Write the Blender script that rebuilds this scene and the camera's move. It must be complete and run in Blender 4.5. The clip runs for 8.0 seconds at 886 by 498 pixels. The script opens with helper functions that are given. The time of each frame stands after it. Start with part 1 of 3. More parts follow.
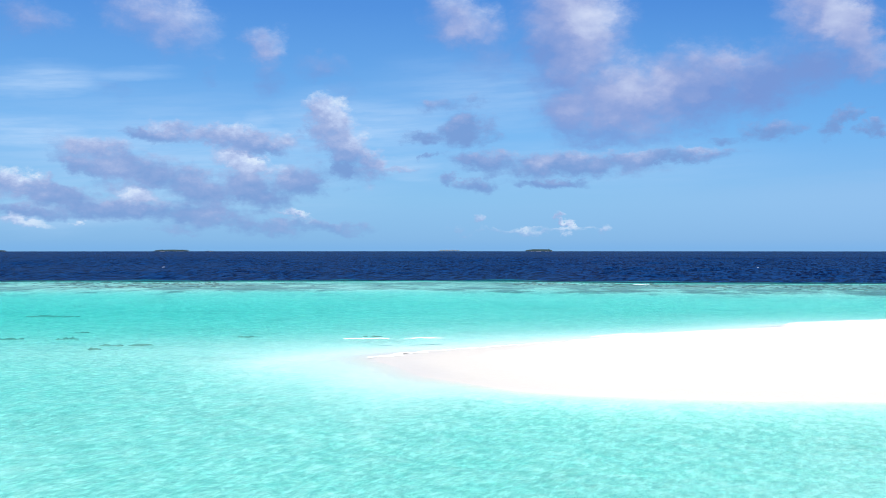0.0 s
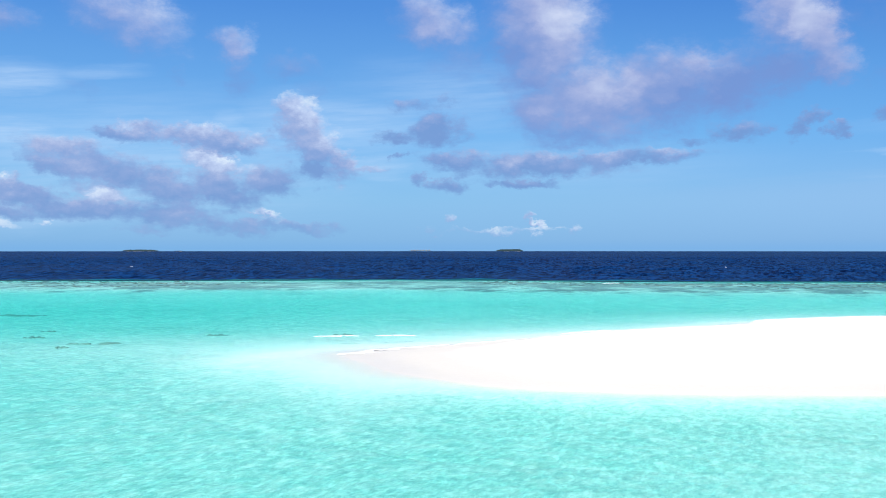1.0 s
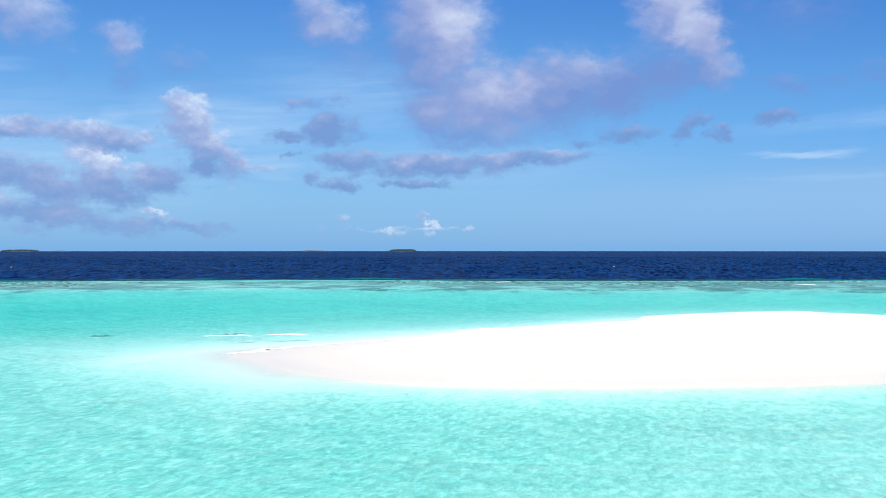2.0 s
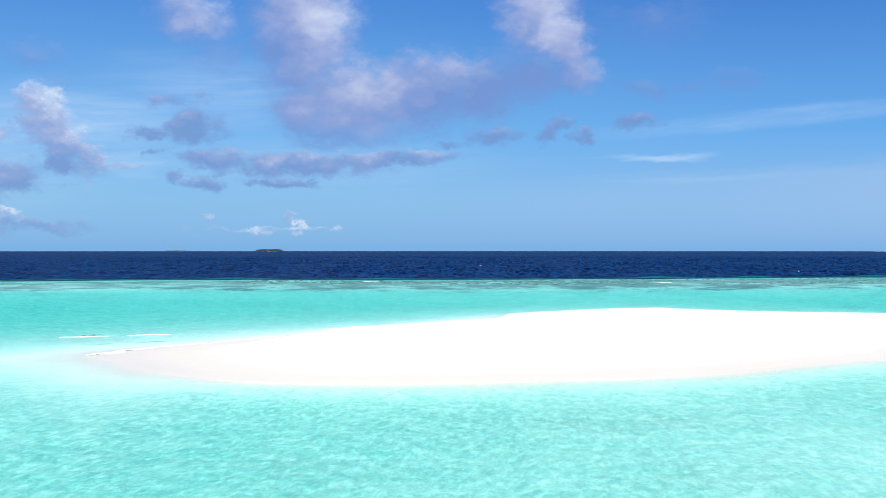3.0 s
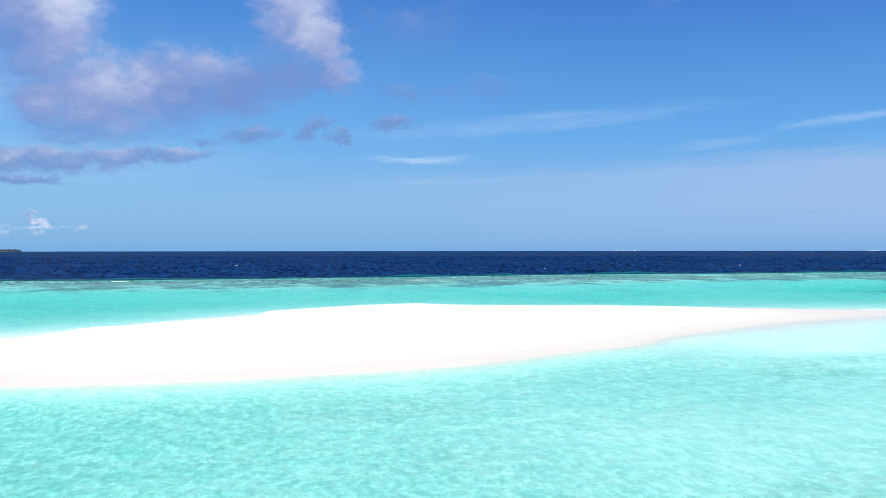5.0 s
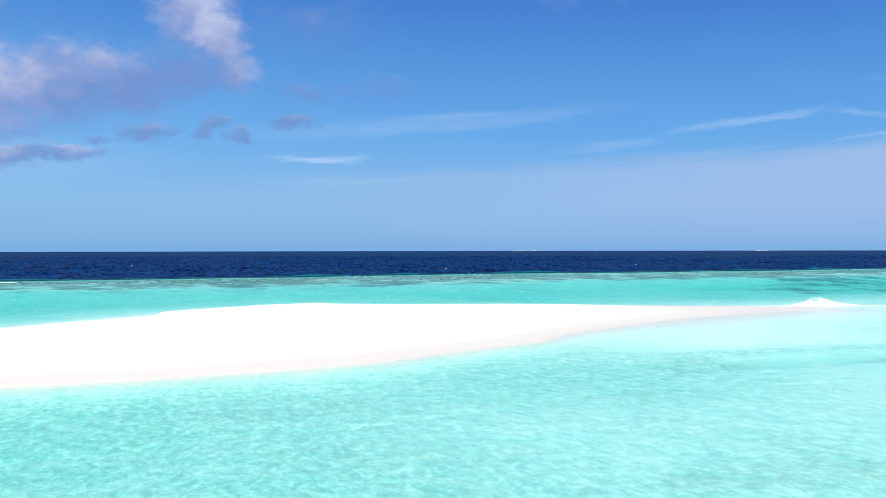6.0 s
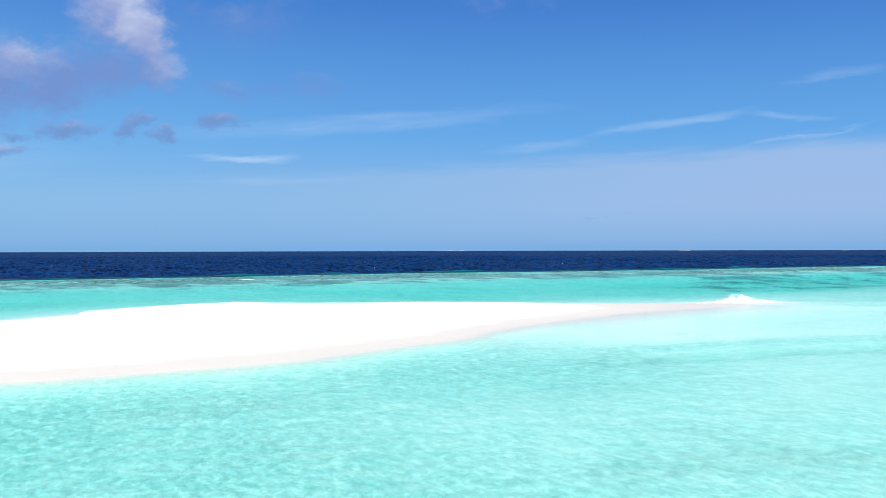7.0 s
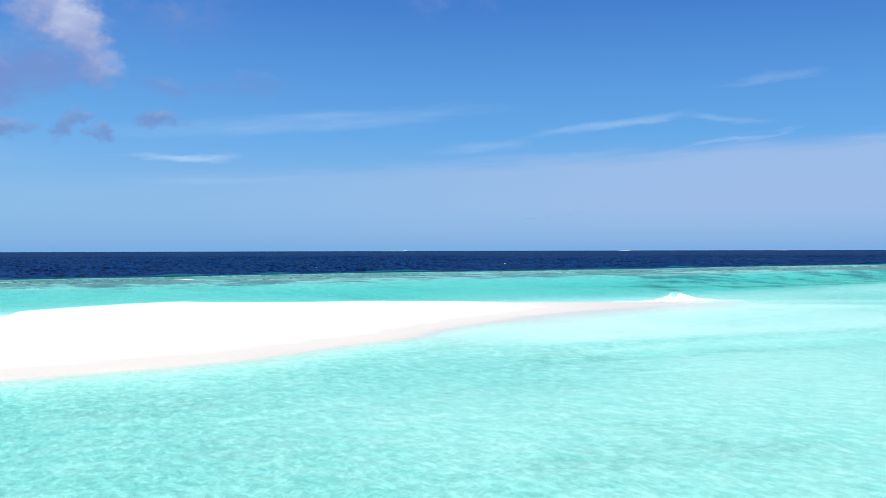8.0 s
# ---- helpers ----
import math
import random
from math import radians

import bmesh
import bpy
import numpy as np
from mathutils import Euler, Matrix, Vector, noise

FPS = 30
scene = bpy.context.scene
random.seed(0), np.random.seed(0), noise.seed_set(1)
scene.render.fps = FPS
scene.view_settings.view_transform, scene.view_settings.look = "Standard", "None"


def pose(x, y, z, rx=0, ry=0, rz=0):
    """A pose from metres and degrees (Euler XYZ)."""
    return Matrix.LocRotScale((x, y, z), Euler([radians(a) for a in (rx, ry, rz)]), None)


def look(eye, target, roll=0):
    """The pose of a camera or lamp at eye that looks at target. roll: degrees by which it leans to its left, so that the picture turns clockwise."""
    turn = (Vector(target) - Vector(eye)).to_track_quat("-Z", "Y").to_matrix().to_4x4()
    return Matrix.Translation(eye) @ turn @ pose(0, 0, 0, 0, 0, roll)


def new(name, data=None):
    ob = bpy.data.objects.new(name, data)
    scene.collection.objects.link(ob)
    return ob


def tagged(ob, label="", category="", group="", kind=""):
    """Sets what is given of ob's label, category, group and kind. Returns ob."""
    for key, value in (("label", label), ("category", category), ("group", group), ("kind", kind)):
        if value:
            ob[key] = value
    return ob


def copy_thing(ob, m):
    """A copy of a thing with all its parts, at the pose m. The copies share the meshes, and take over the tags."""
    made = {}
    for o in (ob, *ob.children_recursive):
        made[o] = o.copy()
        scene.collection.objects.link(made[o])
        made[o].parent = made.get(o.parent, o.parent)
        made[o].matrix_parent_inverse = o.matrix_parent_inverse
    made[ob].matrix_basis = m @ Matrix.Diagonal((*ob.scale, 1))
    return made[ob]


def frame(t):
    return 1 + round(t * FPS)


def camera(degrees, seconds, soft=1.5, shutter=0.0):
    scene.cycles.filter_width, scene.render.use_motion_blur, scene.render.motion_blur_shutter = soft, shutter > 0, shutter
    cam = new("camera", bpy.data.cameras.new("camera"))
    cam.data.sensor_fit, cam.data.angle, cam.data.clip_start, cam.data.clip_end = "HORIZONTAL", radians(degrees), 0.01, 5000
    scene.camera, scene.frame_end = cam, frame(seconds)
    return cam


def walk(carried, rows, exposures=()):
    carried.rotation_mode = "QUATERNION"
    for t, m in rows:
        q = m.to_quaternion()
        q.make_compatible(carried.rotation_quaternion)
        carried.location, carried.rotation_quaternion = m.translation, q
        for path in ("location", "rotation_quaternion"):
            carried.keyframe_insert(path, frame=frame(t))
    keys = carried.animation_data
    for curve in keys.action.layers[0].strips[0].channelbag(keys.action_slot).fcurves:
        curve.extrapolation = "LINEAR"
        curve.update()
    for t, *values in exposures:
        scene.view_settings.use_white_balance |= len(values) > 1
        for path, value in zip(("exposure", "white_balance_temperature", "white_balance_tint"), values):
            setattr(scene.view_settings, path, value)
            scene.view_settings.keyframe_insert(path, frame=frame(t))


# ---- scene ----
cam = camera(47.0, 8.0, soft=0.7)
# seconds, height over the sea, yaw, pitch, roll: a drone that hangs over the lagoon, turns to its right and sinks
ROWS = [
    (0.0, 9.15, 0.0, 0.02, 0.0),
    (0.5, 9.02, -0.62, 0.02, 0.0),
    (1.0, 8.88, -1.64, 0.02, 0.0),
    (1.2, 8.84, -2.40, 0.02, 0.0),
    (2.3, 8.62, -10.05, 0.02, 0.0),
    (2.5, 8.58, -11.63, 0.02, 0.0),
    (3.0, 8.49, -15.05, 0.02, 0.0),
    (3.5, 8.40, -18.53, 0.02, 0.0),
    (4.0, 8.27, -22.27, 0.02, 0.0),
    (4.5, 8.13, -25.29, 0.02, 0.03),
    (4.7, 8.10, -26.63, 0.02, 0.04),
    (6.0, 7.92, -34.14, 0.02, 0.10),
    (6.5, 7.78, -36.33, 0.02, 0.13),
    (7.0, 7.65, -38.18, 0.02, 0.15),
    (7.5, 7.57, -39.90, 0.02, 0.15),
    (8.0, 7.50, -41.40, 0.02, 0.15),
]
walk(cam, [(t, pose(0, 0, z, 90 + pitch, roll, yaw)) for t, z, yaw, pitch, roll in ROWS], [(0.0, 0.33), (2.5, 0.30), (5.0, 0.27), (8.0, 0.24)])

# ---- light ----
SUN_HIGH, SUN_TURN = 62.0, -145.0      # degrees above the sea; bearing, clockwise from +y
sun = new("sun", bpy.data.lights.new("sun", "SUN"))
sun.data.energy, sun.data.angle, sun.data.color = 4.7, radians(0.5), (1.0, 0.965, 0.91)
sun_way = Vector((math.sin(radians(SUN_TURN)) * math.cos(radians(SUN_HIGH)), math.cos(radians(SUN_TURN)) * math.cos(radians(SUN_HIGH)), math.sin(radians(SUN_HIGH))))
sun.matrix_world = look(sun_way * 300, (0, 0, 0))


# ---- node helpers ----
class Graph:
    """Short hand for building a node tree."""

    def __init__(self, tree):
        self.tree = tree
        tree.nodes.clear()

    def node(self, kind):
        return self.tree.nodes.new(kind)

    def put(self, socket, value):
        if isinstance(value, bpy.types.NodeSocket):
            self.tree.links.new(value, socket)
        elif value is not None:
            socket.default_value = value

    def math(self, op, a, b=None, c=None, clamp=False):
        n = self.node("ShaderNodeMath")
        n.operation, n.use_clamp = op, clamp
        for socket, value in zip(n.inputs, (a, b, c)):
            self.put(socket, value)
        return n.outputs[0]

    def vec(self, op, a, b=None):
        n = self.node("ShaderNodeVectorMath")
        n.operation = op
        self.put(n.inputs[0], a)
        if op == "SCALE":
            self.put(n.inputs[3], b)
        elif b is not None:
            self.put(n.inputs[1], b)
        return n.outputs["Value" if op in ("LENGTH", "DOT_PRODUCT") else "Vector"]

    def ease(self, x, lo, hi, out_lo=0.0, out_hi=1.0, kind="SMOOTHSTEP"):
        n = self.node("ShaderNodeMapRange")
        n.interpolation_type = kind
        for key, value in (("Value", x), ("From Min", lo), ("From Max", hi), ("To Min", out_lo), ("To Max", out_hi)):
            self.put(n.inputs[key], value)
        return n.outputs[0]

    def noise(self, vector, scale, detail=3.0, rough=0.5, colour=False, warp=0.0):
        n = self.node("ShaderNodeTexNoise")
        self.put(n.inputs["Vector"], vector)
        for key, value in (("Scale", scale), ("Detail", detail), ("Roughness", rough), ("Distortion", warp)):
            self.put(n.inputs[key], value)
        return n.outputs["Color" if colour else "Fac"]

    def place(self, vector, loc=(0, 0, 0), rot=0.0, size=(1, 1, 1), kind="TEXTURE"):
        n = self.node("ShaderNodeMapping")
        n.vector_type = kind
        self.put(n.inputs["Vector"], vector)
        n.inputs["Location"].default_value, n.inputs["Rotation"].default_value, n.inputs["Scale"].default_value = loc, (0, 0, radians(rot)), size
        return n.outputs[0]

    def mix(self, fac, a, b, blend="MIX"):
        n = self.node("ShaderNodeMix")
        n.data_type, n.blend_type = "RGBA", blend
        self.put(n.inputs[0], fac)
        self.put(n.inputs[6], a)
        self.put(n.inputs[7], b)
        return n.outputs[2]

    def ramp(self, fac, stops):
        n = self.node("ShaderNodeValToRGB")
        self.put(n.inputs[0], fac)
        while len(n.color_ramp.elements) < len(stops):
            n.color_ramp.elements.new(0.5)
        for e, (at, colour) in zip(n.color_ramp.elements, stops):
            e.position, e.color = at, (*colour, 1)
        return n.outputs[0]

    def shader(self, kind, **values):
        n = self.node(kind)
        for key, value in values.items():
            self.put(n.inputs[key.replace("_", " ")], value)
        return n.outputs[0]

    def blend(self, fac, a, b):
        n = self.node("ShaderNodeMixShader")
        for socket, value in zip(n.inputs, (fac, a, b)):
            self.put(socket, value)
        return n.outputs[0]

    def bump(self, height, strength=1.0, distance=1.0, normal=None):
        n = self.node("ShaderNodeBump")
        self.put(n.inputs["Height"], height)
        self.put(n.inputs["Normal"], normal)
        n.inputs["Strength"].default_value, n.inputs["Distance"].default_value = strength, distance
        return n.outputs[0]


def material(name):
    m = bpy.data.materials.new(name)
    m.use_nodes = True
    return m, Graph(m.node_tree)


# ---- sky: bearing, height, half width, half height (degrees), tilt, cover, brightness ----
HEAP_LEFT = [
    (-12.3, 6.14, 3.79, 0.53, -4, 0.95, 0.5),
    (-15.9, 6.20, 1.32, 0.37, -8, 0.9, 0.1),
    (-10.3, 5.60, 1.69, 0.31, -6, 0.85, 0.2),
    (-17.8, 4.64, 3.02, 0.82, -14, 0.9, 0.28),
    (-18.9, 4.55, 1.42, 0.60, -10, 0.9, 0.48),
    (-14.9, 3.97, 2.23, 0.86, -8, 0.85, 0.22),
    (-6.6, 6.90, 1.07, 1.20, 0, 1, 0.5),
    (-5.6, 5.79, 1.95, 1.08, -48, 1, 0.5),
    (-4.1, 4.86, 1.14, 0.63, -20, 0.95, 0.38),
    (-5.6, 4.53, 0.76, 0.76, 0, 0.9, 0),
    (-5.8, 7.97, 1.01, 0.41, -20, 0.5, 0.8),
    (-2.5, 4.55, 0.95, 0.25, 0, 0.6, 0.5),
]
BANK_LEFT = [
    (-11.1, 4.84, 1.68, 0.56, -15, 0.95, 0.78),
    (-10.5, 3.42, 1.90, 1.06, -10, 0.9, 0.25),
    (-8.2, 3.88, 1.71, 0.94, 10, 0.85, 0.2),
    (-12.8, 2.99, 1.81, 0.87, 0, 0.8, 0.2),
    (-16.4, 2.73, 1.11, 0.34, -8, 0.85, 1),
    (-14.4, 1.96, 3.28, 0.74, -4, 0.85, 0.25),
    (-23.0, 3.38, 1.13, 0.64, -6, 0.9, 0.6),
    (-20.6, 2.84, 2.23, 0.59, -12, 0.9, 0.25),
    (-18.2, 2.10, 3.15, 0.45, -4, 0.8, 0.2),
    (-21.9, 2.05, 1.70, 0.32, 0, 0.75, 0.2),
    (-22.5, 1.49, 1.09, 0.26, -4, 0.75, 0.9),
    (-12.0, 1.42, 4.26, 0.44, -4, 0.68, 0.2),
    (-7.1, 1.37, 2.82, 0.28, -5, 0.62, 0.15),
    (-8.3, 1.94, 0.68, 0.19, -20, 0.7, 0.85),
    (-14.7, 1.09, 1.78, 0.22, 0, 0.5, 0.7),
    (-19.6, 1.45, 0.28, 0.18, 0, 0.6, 0.9),
    (-17.1, 3.23, 1.74, 0.49, -8, 0.5, 0.35),
]
STREAKS = [
    (1.2, 6.63, 1.59, 0.76, 0, 0.85, 0.12),
    (-1.1, 6.22, 1.43, 0.35, -4, 0.75, 0.1),
    (0.2, 7.94, 1.65, 0.38, 0, 0.6, 0.18),
    (1.7, 8.25, 0.63, 0.32, 20, 0.55, 0.15),
    (-0.9, 5.18, 0.38, 0.19, 0, 0.6, 0.15),
    (5.9, 4.75, 4.72, 0.63, -2, 0.95, 0.32),
    (11.2, 4.90, 4.13, 0.34, 3, 0.95, 0.15),
    (2.1, 4.96, 1.43, 0.54, 0, 0.85, 0.1),
    (2.1, 3.63, 1.11, 0.35, 0, 0.75, 0.12),
    (6.2, 3.68, 2.04, 0.28, -2, 0.75, 0.1),
    (5.6, 4.78, 0.82, 0.32, 0, 0.8, 0.65),
    (12.4, 5.19, 1.97, 0.34, 4, 0.85, 0.3),
    (0.2, 3.95, 0.44, 0.29, 0, 0.6, 0.1),
]
TOWERS = [
    (7.3, 11.86, 2.19, 2.90, 4, 1, 0.42),
    (8.5, 11.88, 1.12, 1.26, 10, 0.9, 0.95),
    (5.6, 10.92, 0.94, 1.01, 0, 0.8, 0.35),
    (7.2, 9.42, 1.19, 0.63, 0, 0.9, 0),
    (9.5, 8.14, 2.84, 1.82, 0, 1, 0.58),
    (10.3, 8.98, 1.23, 1.00, 0, 0.9, 0.85),
    (7.2, 7.63, 1.50, 1.26, -10, 0.95, 0.5),
    (9.2, 6.36, 2.63, 0.63, -4, 0.75, 0.25),
    (13.4, 8.70, 3.01, 1.70, 8, 0.95, 0.34),
    (15.9, 9.67, 1.70, 0.92, -8, 0.9, 0.6),
    (17.3, 8.93, 2.61, 1.37, 10, 0.9, 0.22),
    (19.7, 9.47, 1.97, 1.14, 12, 0.85, 0.1),
    (20.6, 13.00, 1.80, 1.88, 30, 0.95, 0.58),
    (21.8, 11.47, 0.92, 1.94, 18, 1, 0.8),
    (22.3, 9.70, 1.29, 0.75, 0, 0.85, 0.5),
    (20.3, 9.39, 1.24, 0.63, 0, 0.7, 0.15),
]
VEILED = [
    (-22.2, 11.94, 1.50, 0.74, 0, 0.5, 0.5),
    (-15.5, 12.26, 2.51, 1.29, -20, 0.62, 0.62),
    (-10.0, 11.02, 0.86, 0.84, -40, 0.68, 0.66),
    (-9.7, 9.36, 0.68, 1.19, 0, 0.42, 0.1),
    (-6.8, 10.04, 1.10, 0.63, 0, 0.42, 0.3),
    (-5.5, 8.84, 0.76, 0.89, 0, 0.36, 0.1),
    (1.1, 12.49, 1.84, 1.14, -25, 0.68, 0.62),
    (2.7, 10.96, 1.84, 1.21, 0, 0.36, 0.2),
    (-12.8, 9.20, 0.45, 0.43, 0, 0.36, 0.1),
    (-17.7, 8.32, 1.15, 0.42, 0, 0.3, 0.1),
]
SMALL = [
    (17.6, 6.26, 1.50, 0.51, 4, 0.72, 0.08),
    (15.7, 6.02, 1.77, 0.21, 0, 0.5, 0.1),
    (21.4, 6.88, 0.88, 0.30, 22, 0.7, 0.05),
    (20.8, 6.20, 0.56, 0.42, 0, 0.7, 0.05),
    (22.8, 6.20, 0.49, 0.38, 0, 0.7, 0.05),
    (25.8, 6.95, 1.25, 0.38, 6, 0.72, 0),
    (47.7, 2.02, 1.85, 0.06, 3, 0.42, -0.2),
    (6.5, 1.75, 0.25, 0.19, 0, 0.6, 0.6),
    (7.1, 1.28, 0.56, 0.13, -28, 0.62, 0.6),
    (9.1, 1.15, 0.31, 0.25, 0, 0.6, 0.7),
    (1.8, 1.64, 0.32, 0.25, 0, 0.7, 0.7),
    (4.0, 1.03, 3.48, 0.13, 0, 0.5, 0.7),
    (1.0, 1.04, 0.32, 0.22, 0, 0.55, 0.7),
]
PATCHES = [
    (26.1, 8.65, 1.40, 0.50, -6, 0.45, 0.15),
    (31.4, 8.96, 1.57, 0.56, -6, 0.42, 0.15),
    (28.5, 8.75, 1.39, 0.34, 0, 0.36, 0.15),
    (27.2, 12.42, 2.79, 1.26, 10, 0.34, 0.15),
    (24.1, 12.95, 1.89, 1.27, 0, 0.3, 0.2),
    (40.6, 13.51, 1.27, 0.57, 0, 0.35, 0.3),
    (43.8, 13.52, 0.76, 0.38, 0, 0.35, 0.3),
]
WISPS = [
    (-21.6, 8.70, 2.88, 0.77, 4, 0.6, 1),
    (-17.7, 9.35, 2.60, 0.36, 2, 0.3, 1),
    (-21.6, 5.79, 3.71, 0.83, -4, 0.7, 1),
    (-15.0, 4.79, 9.78, 2.92, 0, 0.42, 1),
    (-9.6, 6.45, 1.85, 0.81, -30, 0.5, 1),
    (-4.6, 6.83, 5.37, 1.58, 0, 0.5, 1),
    (-2.2, 4.64, 1.90, 0.51, 0, 0.5, 1),
    (-11.1, 4.41, 3.67, 1.06, 0, 0.4, 1),
    (-19.9, 2.14, 4.49, 1.02, 0, 0.4, 1),
    (3.0, 8.55, 5.39, 1.59, -6, 0.3, 1),
    (6.8, 4.77, 9.40, 1.26, 0, 0.2, 1),
    (26.6, 5.13, 2.24, 0.16, 3, 0.65, 1),
    (33.3, 6.96, 8.02, 0.43, 4, 0.28, 1),
    (57.9, 5.95, 2.53, 0.10, 8, 0.42, 1),
    (50.9, 6.90, 3.02, 0.22, 8, 0.4, 1),
    (56.8, 7.09, 2.00, 0.15, -4, 0.3, 1),
    (59.8, 8.98, 2.20, 0.15, 7, 0.2, 1),
    (43.4, 5.79, 2.21, 0.25, 4, 0.3, 1),
    (29.2, 3.81, 4.34, 0.19, 2, 0.3, 1),
]


def build_sky():
    world = bpy.data.worlds.new("tropical_sky")
    world.use_nodes = True
    scene.world = world
    world.cycles.sampling_method, world.cycles.sample_map_resolution = "MANUAL", 256
    g = Graph(world.node_tree)
    way = g.node("ShaderNodeTexCoord").outputs["Generated"]
    xyz = g.node("ShaderNodeSeparateXYZ")
    g.put(xyz.inputs[0], way)
    x, y, z = xyz.outputs
    azimuth = g.math("MULTIPLY", g.math("ARCTAN2", x, y), 180 / math.pi)
    height = g.math("MULTIPLY", g.math("ARCSINE", z), 180 / math.pi)
    flat = g.node("ShaderNodeCombineXYZ")
    g.put(flat.inputs[0], azimuth)
    g.put(flat.inputs[1], height)
    at = flat.outputs[0]
    # clear sky: the daylight model, deepened to the saturated blue of this air
    air = g.node("ShaderNodeTexSky")
    air.sky_type, air.sun_disc, air.sun_elevation, air.sun_rotation = "NISHITA", False, radians(SUN_HIGH), radians(SUN_TURN)
    air.air_density, air.dust_density, air.ozone_density = 1.0, 0.6, 2.0
    lift = g.math("DIVIDE", height, 90.0, clamp=True)
    clear_left = g.ramp(lift, [(0.0, (0.14, 0.36, 0.66)), (0.03, (0.168, 0.41, 0.695)), (0.07, (0.125, 0.37, 0.72)), (0.15, (0.05, 0.215, 0.60)), (0.35, (0.04, 0.15, 0.48)), (1.0, (0.03, 0.11, 0.38))])
    clear_right = g.ramp(lift, [(0.0, (0.13, 0.335, 0.65)), (0.03, (0.175, 0.385, 0.70)), (0.07, (0.08, 0.31, 0.69)), (0.15, (0.028, 0.16, 0.53)), (0.35, (0.02, 0.11, 0.43)), (1.0, (0.02, 0.09, 0.36))])
    clear = g.mix(g.ease(azimuth, -4.0, 44.0), clear_left, clear_right)
    clear = g.mix(0.12, clear, g.vec("SCALE", air.outputs[0], 0.1))
    # ragged edges: the places are shifted by noise before the clouds are looked up
    stretched = g.place(at, size=(1.5, 1.0, 1.0))
    shift = g.vec("SUBTRACT", g.noise(stretched, 0.8, 7.0, 0.66, colour=True), (0.5, 0.5, 0.5))

    def heaps(rows, reach, blow):
        """Cover and brightness of a group of clouds."""
        moved = g.vec("ADD", at, g.vec("MULTIPLY", shift, blow))
        cover, total, light = 0.0, 0.0, 0.0
        for az, el, wide, high, tilt, dense, tone in rows:
            local = g.place(g.vec("ADD", moved, g.math("MULTIPLY", total, 1e-7)), (az, el, 0), tilt, (wide * reach, high * reach, 1))   # one after the other
            r = g.vec("LENGTH", local)
            w = g.ease(r, 1.2, 0.1, 0.0, dense)
            upper = g.vec("DOT_PRODUCT", local, (0.12, 0.34, 0.0))
            tone = g.math("ADD", upper, tone)
            cover, total, light = g.math("MAXIMUM", cover, w), g.math("ADD", total, w), g.math("MULTIPLY_ADD", w, tone, light)
        return cover, g.math("DIVIDE", light, g.math("MAXIMUM", total, 0.05))

    ragged, ragged_tone = heaps(HEAP_LEFT + BANK_LEFT + STREAKS + SMALL, 1.6, (3.2, 1.8, 0.0))
    soft, soft_tone = heaps(TOWERS + PATCHES + VEILED, 1.8, (2.6, 2.4, 0.0))
    # the same kind of cloud goes on all round and overhead
    beyond = g.math("MAXIMUM", g.ease(azimuth, -26.0, -40.0), g.math("MAXIMUM", g.ease(azimuth, 85.0, 110.0), g.ease(height, 15.5, 24.0)))
    field = g.ease(g.noise(g.place(at, size=(16.0, 9.0, 1.0)), 1.0, 5.0, 0.55), 0.52, 0.68)
    soft = g.math("MAXIMUM", soft, g.math("MULTIPLY", field, beyond))
    grain = g.math("MULTIPLY", g.math("SUBTRACT", g.noise(stretched, 1.15, 9.0, 0.66), 0.5), 2.0)
    above = g.math("MULTIPLY", g.math("SUBTRACT", g.noise(g.place(at, (0.1, -0.28, 0), size=(1.5, 1.0, 1.0)), 1.15, 6.0, 0.64), 0.5), 2.0)
    puff = g.math("SUBTRACT", g.noise(g.place(at, (3, 2, 0), size=(1.4, 1.0, 1.0)), 0.42, 4.0, 0.5), 0.5)
    relief = g.math("SUBTRACT", grain, above)

    def cells(size):
        """Rounded heads, bright towards their middles."""
        n = g.node("ShaderNodeTexVoronoi")
        n.feature = "SMOOTH_F1"
        n.inputs["Scale"].default_value, n.inputs["Smoothness"].default_value = size, 0.6
        g.put(n.inputs["Vector"], g.vec("ADD", stretched, g.vec("MULTIPLY", shift, (1.3, 1.3, 0.0))))
        return g.math("SUBTRACT", 0.52, n.outputs["Distance"])

    billow = g.math("MULTIPLY_ADD", cells(0.62), 0.7, g.math("MULTIPLY", cells(1.5), 0.4))

    def laid(sky, cover, tone, rough, lo, hi, most, contrast, stops):
        """The sky with one group of clouds over it."""
        dense = g.math("MULTIPLY_ADD", g.math("ADD", grain, billow), g.math("MULTIPLY", g.ease(cover, 0.0, 0.25), rough), cover)
        alpha = g.math("MULTIPLY", g.ease(dense, lo, hi), most)
        alpha = g.math("MULTIPLY", alpha, g.ease(height, 0.2, 2.4, 0.6, 1.0))
        tone = g.math("ADD", tone, g.math("ADD", g.math("MULTIPLY", relief, contrast), g.math("MULTIPLY_ADD", billow, 0.5, g.math("MULTIPLY", puff, 0.7))))
        return g.mix(alpha, sky, g.ramp(tone, stops))

    # thin high veils, drawn out along the wind
    wisp_shift = g.vec("SUBTRACT", g.noise(g.place(at, size=(6.0, 1.2, 1.0), rot=4.0), 0.9, 5.0, 0.6, colour=True), (0.5, 0.5, 0.5))
    wisp_at = g.vec("ADD", at, g.vec("MULTIPLY", wisp_shift, (5.0, 1.5, 0.0)))
    veil = None
